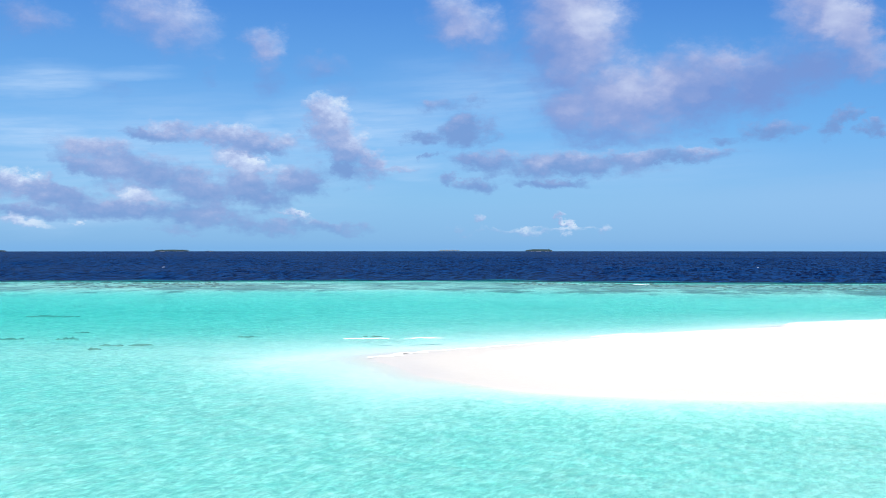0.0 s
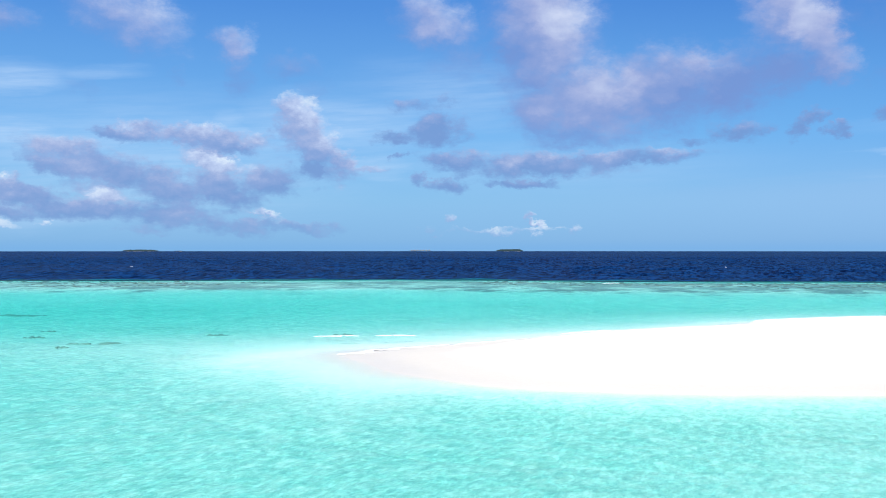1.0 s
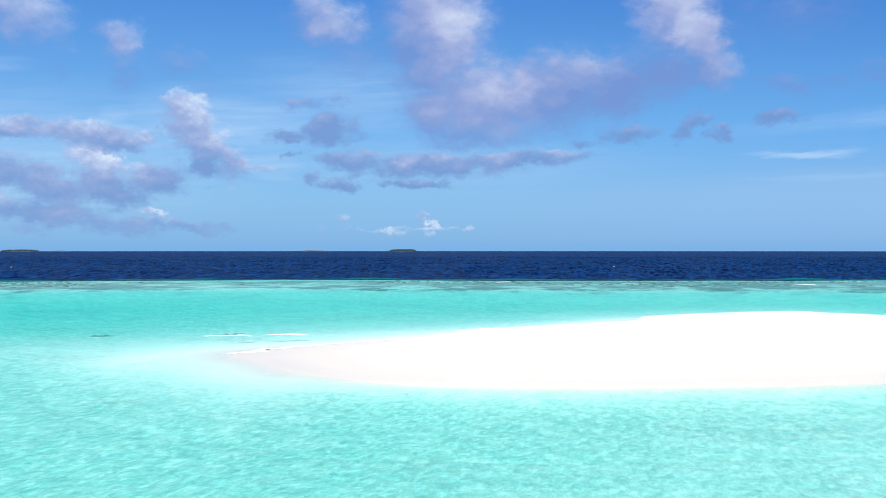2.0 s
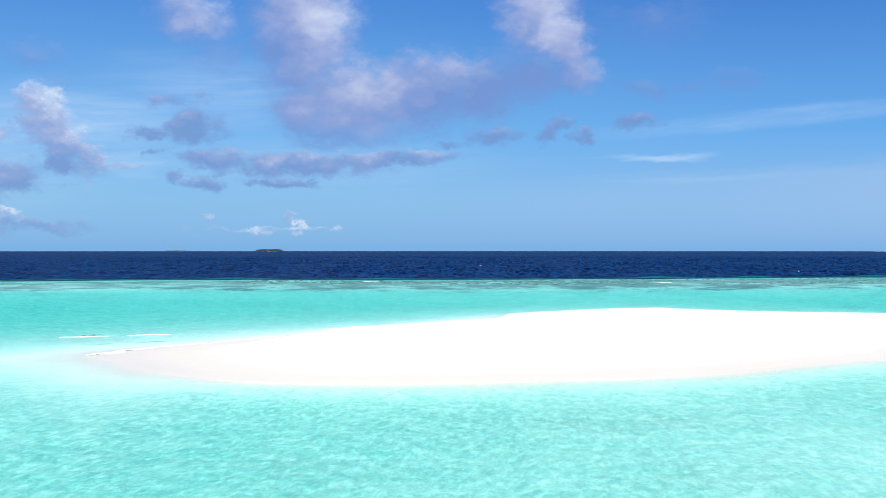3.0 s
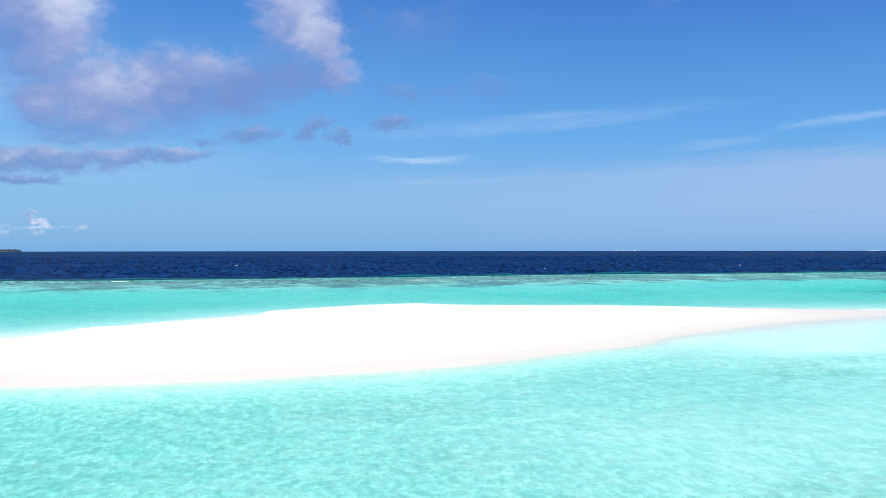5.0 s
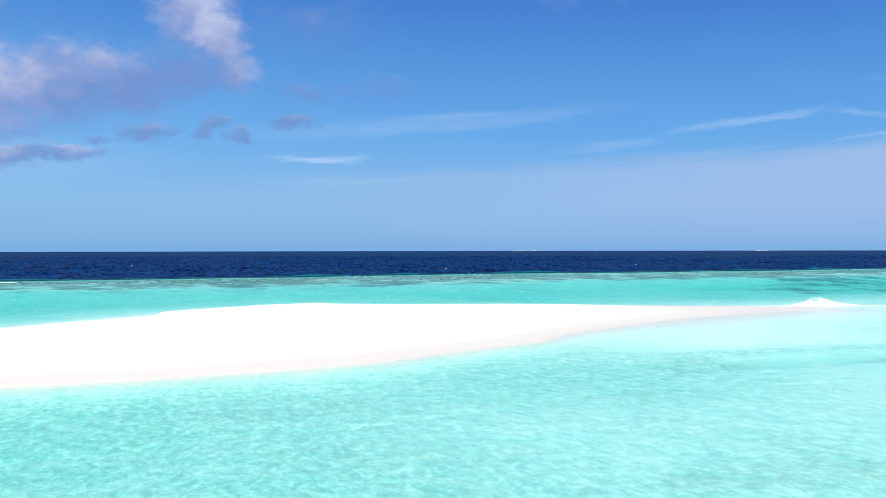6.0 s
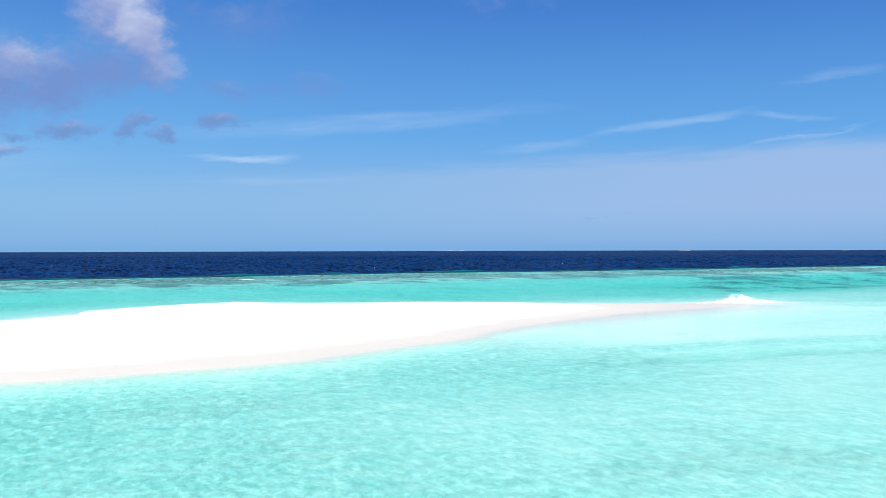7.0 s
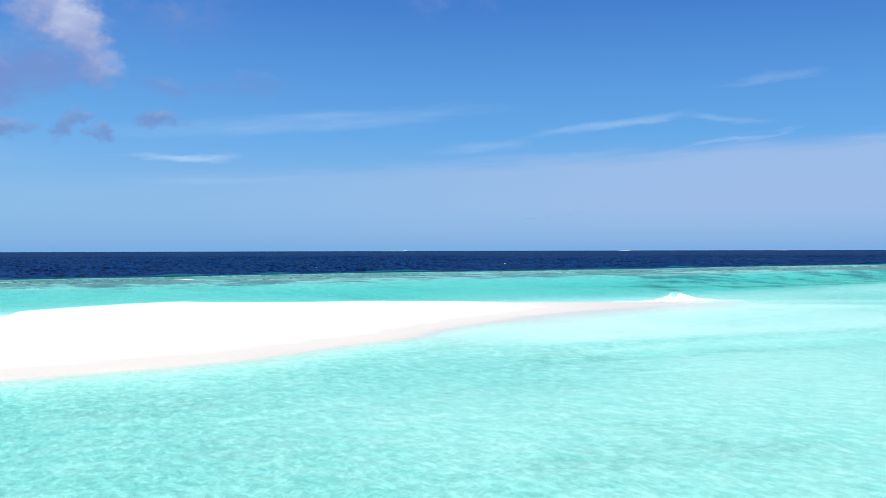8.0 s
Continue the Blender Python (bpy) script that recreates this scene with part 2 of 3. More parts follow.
    for az, el, wide, high, tilt, dense_w, _ in WISPS:
        r = g.vec("LENGTH", g.place(wisp_at, (az, el, 0), tilt, (wide * 1.5, high * 1.5, 1)))
        w = g.ease(r, 1.15, 0.1, 0.0, dense_w)
        veil = w if veil is None else g.math("MAXIMUM", veil, w)
    fibre = g.noise(g.place(at, size=(5.0, 0.5, 1.0), rot=3.0), 1.0, 5.0, 0.6)
    veil = g.math("MULTIPLY", veil, g.ease(fibre, 0.28, 0.68, 0.45, 1.0))
    clear = g.mix(veil, clear, (0.43, 0.585, 0.80, 1))
    # a milky bank of haze low in the east, its upper edge climbing and torn
    brim = g.math("MULTIPLY_ADD", azimuth, 0.05, 2.85)
    brim = g.math("MULTIPLY_ADD", g.math("SUBTRACT", fibre, 0.5), 1.5, brim)
    bank = g.math("MULTIPLY", g.ease(g.math("SUBTRACT", brim, height), -0.35, 0.9), g.ease(azimuth, 4.0, 42.0, 0.12, 0.86))
    bank = g.math("MULTIPLY", bank, g.ease(height, -0.2, 2.8, 0.25, 1.0))
    clear = g.mix(bank, clear, g.mix(g.ease(azimuth, 25.0, 60.0), (0.235, 0.425, 0.685, 1), (0.30, 0.435, 0.685, 1)))
    sky = laid(clear, soft, g.math("MULTIPLY_ADD", soft_tone, 1.6, -0.42), 0.3, 0.06, 0.98, 0.9, 0.16,
               [(0.0, (0.15, 0.245, 0.53)), (0.3, (0.22, 0.295, 0.555)), (0.55, (0.32, 0.372, 0.60)), (0.8, (0.435, 0.49, 0.68)), (1.0, (0.55, 0.60, 0.75))])
    sky = laid(sky, ragged, g.math("MULTIPLY_ADD", ragged_tone, 1.3, -0.18), 0.7, 0.12, 0.86, 0.86, 0.42,
               [(0.0, (0.145, 0.255, 0.52)), (0.3, (0.21, 0.30, 0.555)), (0.55, (0.31, 0.375, 0.60)), (0.8, (0.45, 0.53, 0.73)), (1.0, (0.62, 0.70, 0.80))])
    sea_haze = g.ease(height, 0.0, 0.6, 0.35, 0.0)
    sky = g.mix(sea_haze, sky, (0.145, 0.355, 0.67, 1))
    back = g.shader("ShaderNodeBackground", Color=sky, Strength=1.0)
    g.put(g.node("ShaderNodeOutputWorld").inputs[0], back)


build_sky()

# ---- plan of the sandbank, the lagoon floor and the reef ----
OUTLINE = [
    (-5.5, 87), (-2.8, 76.5), (1, 70), (5, 65.8), (10, 63.4), (17, 61.8), (24, 61.2), (30, 61.2), (37, 62), (46, 64.6),
    (56, 68), (66, 73.2), (74, 76.4), (83, 79.4), (93, 81.6), (107, 82.6), (118, 83.6), (120, 86),
    (113.5, 93.5), (101.5, 103.2), (87, 111.2), (78, 116), (68.5, 124), (66, 128.6), (57, 128.8), (48, 125.2), (43, 122.8), (40.4, 121.2), (38.9, 117.4), (37, 114.6),
    (28, 110.8), (19, 105.8), (12, 100.8), (5, 95.8), (-2, 91),
]


def closed_curve(points, steps):
    """A smooth closed line through the corners."""
    p = np.array(points, float)
    a, b, c, d = np.roll(p, 1, 0), p, np.roll(p, -1, 0), np.roll(p, -2, 0)
    out = []
    for u in np.linspace(0, 1, steps, endpoint=False):
        out.append(0.5 * (2 * b + (c - a) * u + (2 * a - 5 * b + 4 * c - d) * u * u + (3 * b - a - 3 * c + d) * u ** 3))
    return np.stack(out, 1).reshape(-1, 2)


SHORE = closed_curve(OUTLINE, 8)


def smooth(x, lo, hi):
    u = np.clip((np.asarray(x, float) - lo) / (hi - lo), 0, 1)
    return u * u * (3 - 2 * u)


def line_gap(x, y, line, closed=False):
    """The distance of many places from a line of corners."""
    best = np.full(x.shape, 1e9)
    n = len(line)
    for i in range(n if closed else n - 1):
        (ax, ay), (bx, by) = line[i], line[(i + 1) % n]
        dx, dy = bx - ax, by - ay
        u = np.clip(((x - ax) * dx + (y - ay) * dy) / (dx * dx + dy * dy + 1e-9), 0, 1)
        best = np.minimum(best, np.hypot(x - ax - u * dx, y - ay - u * dy))
    return best


def inside(x, y, line):
    hit = np.zeros(x.shape, bool)
    for (ax, ay), (bx, by) in zip(line, np.roll(line, -1, 0)):
        if ay != by:
            hit ^= ((ay > y) != (by > y)) & (x < (bx - ax) * (y - ay) / (by - ay) + ax)
    return hit


class Waves:
    """Smooth seeded value noise over the plan."""

    def __init__(self, seed):
        self.table = np.random.RandomState(seed).rand(256, 256)

    def one(self, x, y):
        i, j = np.floor(x).astype(int), np.floor(y).astype(int)
        u, v = x - i, y - j
        u, v = u * u * (3 - 2 * u), v * v * (3 - 2 * v)
        t = self.table
        a, b = t[i % 256, j % 256], t[(i + 1) % 256, j % 256]
        c, d = t[i % 256, (j + 1) % 256], t[(i + 1) % 256, (j + 1) % 256]
        return (a * (1 - u) + b * u) * (1 - v) + (c * (1 - u) + d * u) * v - 0.5

    def __call__(self, x, y, size, octaves=3):
        out, gain = 0, 1.0
        for k in range(octaves):
            out = out + gain * self.one(x / size + 17.3 * k + 40, y / size + 9.1 * k + 80)
            size, gain = size / 2.1, gain * 0.5
        return out


wave_a, wave_b, wave_c = Waves(3), Waves(7), Waves(11)
TAIL = [(-3, 87), (-8, 86), (-12.5, 84)]            # drowned sand off the western tip
HOOK = [(116, 85), (128, 80), (138, 72), (150, 58), (160, 40)]   # and off the eastern one


def reef_gap(x, y):
    """Metres inside the outer edge of the reef."""
    edge = 301 + 0.02 * np.minimum(x, 0) - 0.148 * np.maximum(x, 0) + 14 * wave_b(x, x * 0 + 5, 70, 3)
    return edge - y


def coral_cover(x, y):
    """How much of the floor is coral: most on the outer flat, thin on the eastern shallows."""
    e = reef_gap(x, y)
    outer = 0.7 * smooth(e, 2, 14) * smooth(e, 88, 48)
    bearing = np.degrees(np.arctan2(x, np.maximum(y, 1.0)))
    east = 0.52 * smooth(bearing, 46, 57) * smooth(e, 180, 110) * smooth(e, 0, 14)
    return np.maximum(outer, east) * (0.82 + 0.6 * wave_c(x, y * 1.6, 60, 2))


def lagoon_depth(x, y, ledge=0.0):
    """Depth of the water; ledge: how far the reef's shelf runs out under the blue water before it falls."""
    far = np.hypot(x, y)
    e = reef_gap(x, y)
    d = 1.12 - 0.16 * smooth(x, 15, 100) + 0.38 * smooth(-x, -10, 50)
    d = d + 0.4 * wave_a(x, y, 34, 3) * smooth(far, 5, 30)
    channel = smooth(y, 96, 150) * smooth(e, 50, 110)
    channel = channel * (1 + 0.6 * smooth(x - 0.9 * y, 30, 110))
    d = d + channel * (1.15 + 0.5 * wave_c(x, y, 45, 2))
    flat = smooth(e, 100, 55)
    d = d * (1 - flat) + flat * (1.0 + 0.35 * wave_b(x, y * 2, 30, 3))
    for line, wide, top in ((TAIL, 12, 0.42), (HOOK, 8, 0.55)):
        near = np.zeros(x.shape)
        box = (np.abs(x - 60) < 180) & (y > 0) & (y < 150)
        near[box] = smooth(line_gap(x[box], y[box], line), wide, 0)
        d = d * (1 - near) + near * np.minimum(d, top)
    brink = y - 54 + 0.3 * (x - 55) + 2.0 * wave_b(x, y, 18, 2)
    terrace = smooth(x, 46, 68) * smooth(brink, 1, 7) * smooth(y - 0.1 * x, 92, 78)
    d = d * (1 - 0.34 * terrace * smooth(x, 150, 110)) + 0.38 * np.exp(-(brink / 2.6) ** 2) * smooth(x, 50, 64)
    deep = smooth(e + ledge, 3, -9)
    if ledge == 0:
        d = d + 1.5 * smooth(e, 16, 1)
    return np.clip(d, 0.1, 5) + 32 * deep


def land(x, y, ledge=0.0):
    """Height of the ground over the sea, and the distance inside the shore."""
    s = np.full(x.shape, -4000.0)
    near = (x > -80) & (x < 200) & (y > 0) & (y < 210)
    nx, ny = x[near], y[near]
    gap = line_gap(nx, ny, SHORE, True)
    s[near] = np.where(inside(nx, ny, SHORE), gap, -gap) + 0.7 * wave_c(nx, ny, 6.0, 2)
    front = smooth(y - 0.1 * x, 92, 82)
    scarp = 0.10 + 0.34 * (1 - front) * smooth(x, 8, 24) * smooth(x, 112, 90)
    dry = scarp * (1 - np.exp(-np.maximum(s, 0) / 0.5)) + (0.76 - scarp) * (1 - np.exp(-np.maximum(s, 0) / 8.0)) + 0.10 * wave_a(x, y, 14, 3) * smooth(s, 1, 8)
    dry = dry * (0.35 + 0.65 * smooth(x, -4, 14)) * (0.28 + 0.72 * smooth(108 - x, 0, 26))
    d = lagoon_depth(x, y, ledge)
    out = np.maximum(-s, 0)
    slope = 0.09 + 0.2 * (1 - front) * smooth(x, 88, 104) + front * (0.06 * smooth(x, 84, 52) + 0.44 * smooth(x, -4, 8) * smooth(x, 84, 52))
    return np.where(s > 0, dry, -d * (1 - np.exp(-slope * out / d))), s


def grid_mesh(name, px, py, pz, floats=()):
    """A mesh over a grid of places, with smooth faces and named values at its points."""
    rows, cols = px.shape
    verts = np.stack([px, py, pz], -1).reshape(-1, 3)
    i = np.arange(rows * cols).reshape(rows, cols)
    quads = np.stack([i[:-1, :-1], i[:-1, 1:], i[1:, 1:], i[1:, :-1]], -1).reshape(-1, 4)
    me = bpy.data.meshes.new(name)
    me.from_pydata(verts.tolist(), [], quads.tolist())
    me.polygons.foreach_set("use_smooth", np.ones(len(quads), bool))
    for key, value in floats:
        me.attributes.new(key, "FLOAT", "POINT").data.foreach_set("value", np.ascontiguousarray(value, np.float32).ravel())
    me.update()
    return me


# rings round the anchorage: close where the shore lies, wide towards the horizon
REACH = 4900.0
RINGS = np.concatenate([np.linspace(0.002, 46, 40, endpoint=False), np.linspace(46, 165, 130, endpoint=False), np.linspace(165, 290, 50, endpoint=False),
                        np.linspace(290, 1200, 400, endpoint=False), np.geomspace(1200, REACH, 110)])
TURNS = np.radians(np.concatenate([np.linspace(-28, 70, 560, endpoint=False), np.linspace(70, 332, 88)]))
ring, turn = np.meshgrid(RINGS, TURNS, indexing="ij")
sea_x, sea_y = 0.4 + ring * np.sin(turn), ring * np.cos(turn)


# ---- materials ----
def make_water():
    """Clear sea: what lies below is dimmed with depth, red first; the deep gives back its own blue; the surface mirrors the sky."""
    m, g = material("sea_water")
    place = g.node("ShaderNodeNewGeometry").outputs["Position"]
    read = g.node("ShaderNodeAttribute")
    read.attribute_name = "depth"
    depth = read.outputs["Fac"]
    rip = g.noise(g.place(place, size=(0.42, 0.8, 1.0), rot=12.0), 1.0, 5.0, 0.62, warp=0.9)
    chop = g.noise(g.place(place, size=(4.2, 2.4, 1.0), rot=8.0), 1.0, 3.0, 0.55, warp=0.4)
    deep = g.ease(depth, 3.2, 12.0)
    height = g.math("MULTIPLY_ADD", rip, 0.11, g.math("MULTIPLY", chop, g.math("MULTIPLY_ADD", deep, 0.35, 0.3)))
    calm = g.ease(depth, 0.0, 0.7, 0.2, 1.0)
    normal = g.bump(g.math("MULTIPLY", height, calm), 1.0, 1.0)
    # caustics painted into the tint by noise: bright knots and flecks, dimmer hollows
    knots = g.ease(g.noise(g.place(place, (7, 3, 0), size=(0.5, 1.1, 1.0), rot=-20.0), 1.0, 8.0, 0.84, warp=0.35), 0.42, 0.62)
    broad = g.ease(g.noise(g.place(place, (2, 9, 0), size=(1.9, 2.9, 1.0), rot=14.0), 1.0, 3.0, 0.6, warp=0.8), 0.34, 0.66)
    caustic_tint = g.math("MULTIPLY_ADD", knots, 0.25, g.math("MULTIPLY_ADD", broad, 0.06, 0.74))
    caustic_fleck = g.ease(g.noise(g.place(place, (1, 5, 0), size=(0.34, 0.85, 1.0), rot=-20.0), 1.0, 4.0, 0.7, warp=0.3), 0.48, 0.70, -0.04, 0.15)
    caustic_tint = g.math("ADD", caustic_tint, caustic_fleck)
    caustic_tint = g.math("MULTIPLY_ADD", g.math("SUBTRACT", caustic_tint, 1.0), g.ease(depth, 0.25, 1.3), 1.0)
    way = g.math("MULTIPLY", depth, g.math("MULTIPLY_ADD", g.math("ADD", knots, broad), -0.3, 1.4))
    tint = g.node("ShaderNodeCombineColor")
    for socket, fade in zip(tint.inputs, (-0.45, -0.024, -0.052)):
        g.put(socket, g.math("MULTIPLY", caustic_tint, g.math("EXPONENT", g.math("MULTIPLY", way, fade))))
    murk = g.math("SUBTRACT", 1.0, g.math("EXPONENT", g.math("MULTIPLY", depth, g.math("MULTIPLY_ADD", depth, -0.018, -0.008))))
    # light and shade of wave faces, painted into the deep blue with stretched noise
    wave_shade = g.noise(g.place(place, size=(2.0, 8.0, 1.0), rot=-24.0), 1.0, 6.0, 0.78, warp=0.3)
    blue = g.mix(g.ease(wave_shade, 0.40, 0.62), (0.0003, 0.0035, 0.024, 1), (0.0045, 0.036, 0.125, 1))
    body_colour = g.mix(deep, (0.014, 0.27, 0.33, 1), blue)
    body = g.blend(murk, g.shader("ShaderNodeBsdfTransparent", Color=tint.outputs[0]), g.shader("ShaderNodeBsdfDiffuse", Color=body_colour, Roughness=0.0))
    rim = g.node("ShaderNodeFresnel")
    rim.inputs["IOR"].default_value = 1.333
    g.put(rim.inputs["Normal"], normal)
    gloss = g.math("MULTIPLY", rim.outputs[0], g.math("MULTIPLY_ADD", deep, -0.10, 0.22))
    surface = g.blend(gloss, body, g.shader("ShaderNodeBsdfGlossy", Color=(1, 1, 1, 1), Roughness=0.12, Normal=normal))
    g.put(g.node("ShaderNodeOutputMaterial").inputs[0], surface)
    return m


def make_sand():
    """White coral sand: rippled and patched with rubble below the sea, cream and smooth where the swash wets it, near white where it is dry."""
    m, g = material("coral_sand")
    geo = g.node("ShaderNodeNewGeometry")
    place = geo.outputs["Position"]
    part_xyz = g.node("ShaderNodeSeparateXYZ")
    g.put(part_xyz.inputs[0], place)
    z = part_xyz.outputs[2]
    broad = g.noise(place, 0.11, 4.0, 0.55)
    fine = g.noise(place, 3.0, 5.0, 0.6)
    grit = g.noise(place, 60.0, 2.0, 0.6)
    tide = g.math("ADD", z, g.math("MULTIPLY", g.math("SUBTRACT", g.noise(place, 0.22, 4.0, 0.5), 0.5), 0.16))
    dryness = g.ease(tide, 0.26, 0.45)
    wet = g.mix(fine, (0.565, 0.526, 0.447, 1), (0.62, 0.577, 0.492, 1))
    dry = g.mix(fine, (0.80, 0.765, 0.70, 1), (0.86, 0.83, 0.77, 1))
    above = g.mix(dryness, wet, dry)
    sunk = g.mix(broad, (0.79, 0.755, 0.655, 1), (0.87, 0.835, 0.735, 1))
    rubble = g.math("MULTIPLY", g.ease(g.noise(place, 0.06, 5.0, 0.62), 0.52, 0.70), g.ease(g.noise(place, 1.1, 4.0, 0.7), 0.38, 0.62))
    sunk = g.mix(g.math("MULTIPLY", rubble, 0.36), sunk, (0.30, 0.31, 0.24, 1))
    cover = g.node("ShaderNodeAttribute")
    cover.attribute_name = "coral"
    knobs = g.math("MULTIPLY_ADD", g.noise(place, 0.10, 4.0, 0.6), 0.3, g.math("MULTIPLY", g.noise(place, 0.6, 4.0, 0.7), 0.3))
    knobs = g.math("MULTIPLY_ADD", g.noise(g.place(place, size=(9.0, 14.0, 1.0), rot=-10.0), 1.0, 5.0, 0.7), 0.55, g.math("MULTIPLY", knobs, 0.75))
    living = g.ease(g.math("MULTIPLY_ADD", cover.outputs["Fac"], 0.26, knobs), 0.565, 0.68)
    living = g.math("MULTIPLY", living, g.ease(cover.outputs["Fac"], 0.0, 0.3, 0.0, 0.85))
    sunk = g.mix(living, sunk, g.mix(fine, (0.13, 0.105, 0.09, 1), (0.27, 0.225, 0.195, 1)))
    colour = g.mix(g.ease(z, -0.55, -0.05), sunk, above)
    ripple = g.noise(g.place(place, size=(1.6, 0.35, 1.0), rot=24.0), 1.0, 3.0, 0.5, warp=0.8)
    rough = g.math("ADD", g.math("MULTIPLY", ripple, 0.05), g.math("ADD", g.math("MULTIPLY", fine, 0.03), g.math("MULTIPLY", grit, 0.004)))
    normal = g.bump(rough, 0.8, 1.0)
    out = g.node("ShaderNodeBsdfPrincipled")
    g.put(out.inputs["Base Color"], colour)
    g.put(out.inputs["Roughness"], g.ease(tide, 0.02, 0.25, 0.45, 0.95))
    g.put(out.inputs["Specular IOR Level"], 0.25)
    g.put(out.inputs["Normal"], normal)
    g.put(g.node("ShaderNodeOutputMaterial").inputs[0], out.outputs[0])
    return m


def make_plain(name, dark, light, scale, rough=0.8, bump=0.03, soft=0.0):
    """A rough natural surface between two colours, mottled at two sizes."""
    m, g = material(name)
    place = g.node("ShaderNodeNewGeometry").outputs["Position"]
    mottle = g.math("MULTIPLY_ADD", g.noise(place, scale * 7, 4.0, 0.6), 0.5, g.math("MULTIPLY", g.noise(place, scale, 3.0, 0.5), 0.5))
    colour = g.mix(g.ease(mottle, 0.32, 0.68), (*dark, 1), (*light, 1))
    out = g.node("ShaderNodeBsdfPrincipled")
    g.put(out.inputs["Base Color"], colour)
    g.put(out.inputs["Roughness"], rough)
    g.put(out.inputs["Specular IOR Level"], 0.2)
    g.put(out.inputs["Normal"], g.bump(mottle, 0.7, bump))
    g.put(g.node("ShaderNodeOutputMaterial").inputs[0], out.outputs[0])
    return m


WATER, SAND = make_water(), make_sand()
RUBBLE = make_plain("coral_rubble", (0.34, 0.33, 0.27), (0.48, 0.46, 0.38), 0.7, 0.9, 0.1)
CORAL = make_plain("coral_rock", (0.16, 0.13, 0.11), (0.33, 0.275, 0.235), 0.5, 0.9, 0.2)


def make_foam():
    """Froth: white and matt, a little uneven."""
    m, g = material("sea_foam")
    place = g.node("ShaderNodeNewGeometry").outputs["Position"]
    bubbles = g.noise(place, 4.0, 5.0, 0.65)
    colour = g.mix(bubbles, (0.80, 0.84, 0.84, 1), (0.93, 0.94, 0.93, 1))
    out = g.shader("ShaderNodeBsdfDiffuse", Color=colour, Roughness=0.3)
    g.put(g.node("ShaderNodeOutputMaterial").inputs[0], out)
    return m


FOAM = make_foam()
LEAF = make_plain("far_foliage", (0.025, 0.05, 0.055), (0.045, 0.075, 0.075), 0.08, 0.8, 0.4)
TRUNK = make_plain("palm_trunk", (0.10, 0.08, 0.06), (0.20, 0.16, 0.12), 0.6, 0.9, 0.05)
BEACH = make_plain("far_beach", (0.62, 0.57, 0.48), (0.72, 0.67, 0.58), 0.05, 0.9, 0.05)
THATCH = make_plain("thatch", (0.22, 0.20, 0.175), (0.34, 0.31, 0.27), 0.7, 0.95, 0.1)
TIMBER = make_plain("grey_timber", (0.20, 0.17, 0.14), (0.33, 0.29, 0.24), 0.8, 0.85, 0.05)
PAINT = make_plain("white_boat_paint", (0.72, 0.73, 0.74), (0.80, 0.80, 0.80), 0.6, 0.35, 0.005)


def part(name, data, stuff, parent=None, label=""):
    """Links a mesh or a bmesh as one object, under a thing if one is given."""
    if isinstance(data, bmesh.types.BMesh):
        me = bpy.data.meshes.new(name)
        data.to_mesh(me)
        data.free()
        data = me
    data.materials.append(stuff)
    ob = new(name, data)
    ob.parent = parent
    return tagged(ob, label)


# ---- the large forms ----
ground_z, shore_s = land(sea_x, sea_y)
depth = np.maximum(-ground_z, 0)
shelf_e = reef_gap(sea_x, sea_y)
shelf = smooth(shelf_e, 90, 45) * smooth(shelf_e, -14, -5)      # the reef flat comes close to the surface
bed_z = land(sea_x, sea_y, 8.0)[0] * (1 - shelf) - 0.38 * shelf
bed_z = np.minimum(bed_z, 0.2) - 0.25 * smooth(shore_s, -18, -14)
bed_z = np.minimum(bed_z, -0.25 * smooth(shore_s, -18, -14) + 0 * bed_z)
tagged(part("ground", grid_mesh("ground", sea_x, sea_y, bed_z, [("coral", np.clip(coral_cover(sea_x, sea_y), 0, 1))]), SAND), "white coral sand floor of the lagoon, falling off beyond the reef", "seabed", kind="structure")


def sea_height(x, y, depth):
    """Wind waves: short and steep over the deep, nearly flat on the reef."""
    out = np.zeros(x.shape)
    rnd = random.Random(5)
    for k in range(14):
        length = 6.0 * 1.13 ** k
        course = radians(rnd.uniform(-48, 48) + 14)
        phase = rnd.uniform(0, 6.3)
        u = (x * math.sin(course) + y * math.cos(course)) / length * 2 * math.pi
        out += 0.0095 * length * np.sin(u + phase + 2.6 * wave_b(x, y, 26 + 3 * k, 2))
    far = np.hypot(x, y)
    return out * smooth(depth, 2.0, 12.0) * smooth(far, 1900, 900) * (0.75 + 0.9 * wave_a(x, y, 90, 2)) + 0.018 * wave_c(x, y, 2.4, 2) * smooth(depth, 0.2, 1.0) * smooth(far, 260, 160)


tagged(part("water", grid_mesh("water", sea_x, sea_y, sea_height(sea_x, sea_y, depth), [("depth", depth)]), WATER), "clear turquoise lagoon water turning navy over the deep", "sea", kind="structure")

bank_x, bank_y = np.meshgrid(np.linspace(-24, 142, 420), np.linspace(42, 146, 270))
bank_z, bank_s = land(bank_x, bank_y)
bank_z = bank_z + 0.012 * wave_b(bank_x, bank_y, 1.6, 2) * smooth(bank_s, 0, 3) - 0.3 * smooth(bank_s, -14, -18)
bank = part("sandbank", grid_mesh("sandbank", bank_x, bank_y, bank_z), SAND)
tagged(bank, "bare low bank of dazzling white coral sand in the lagoon", "sandbank")


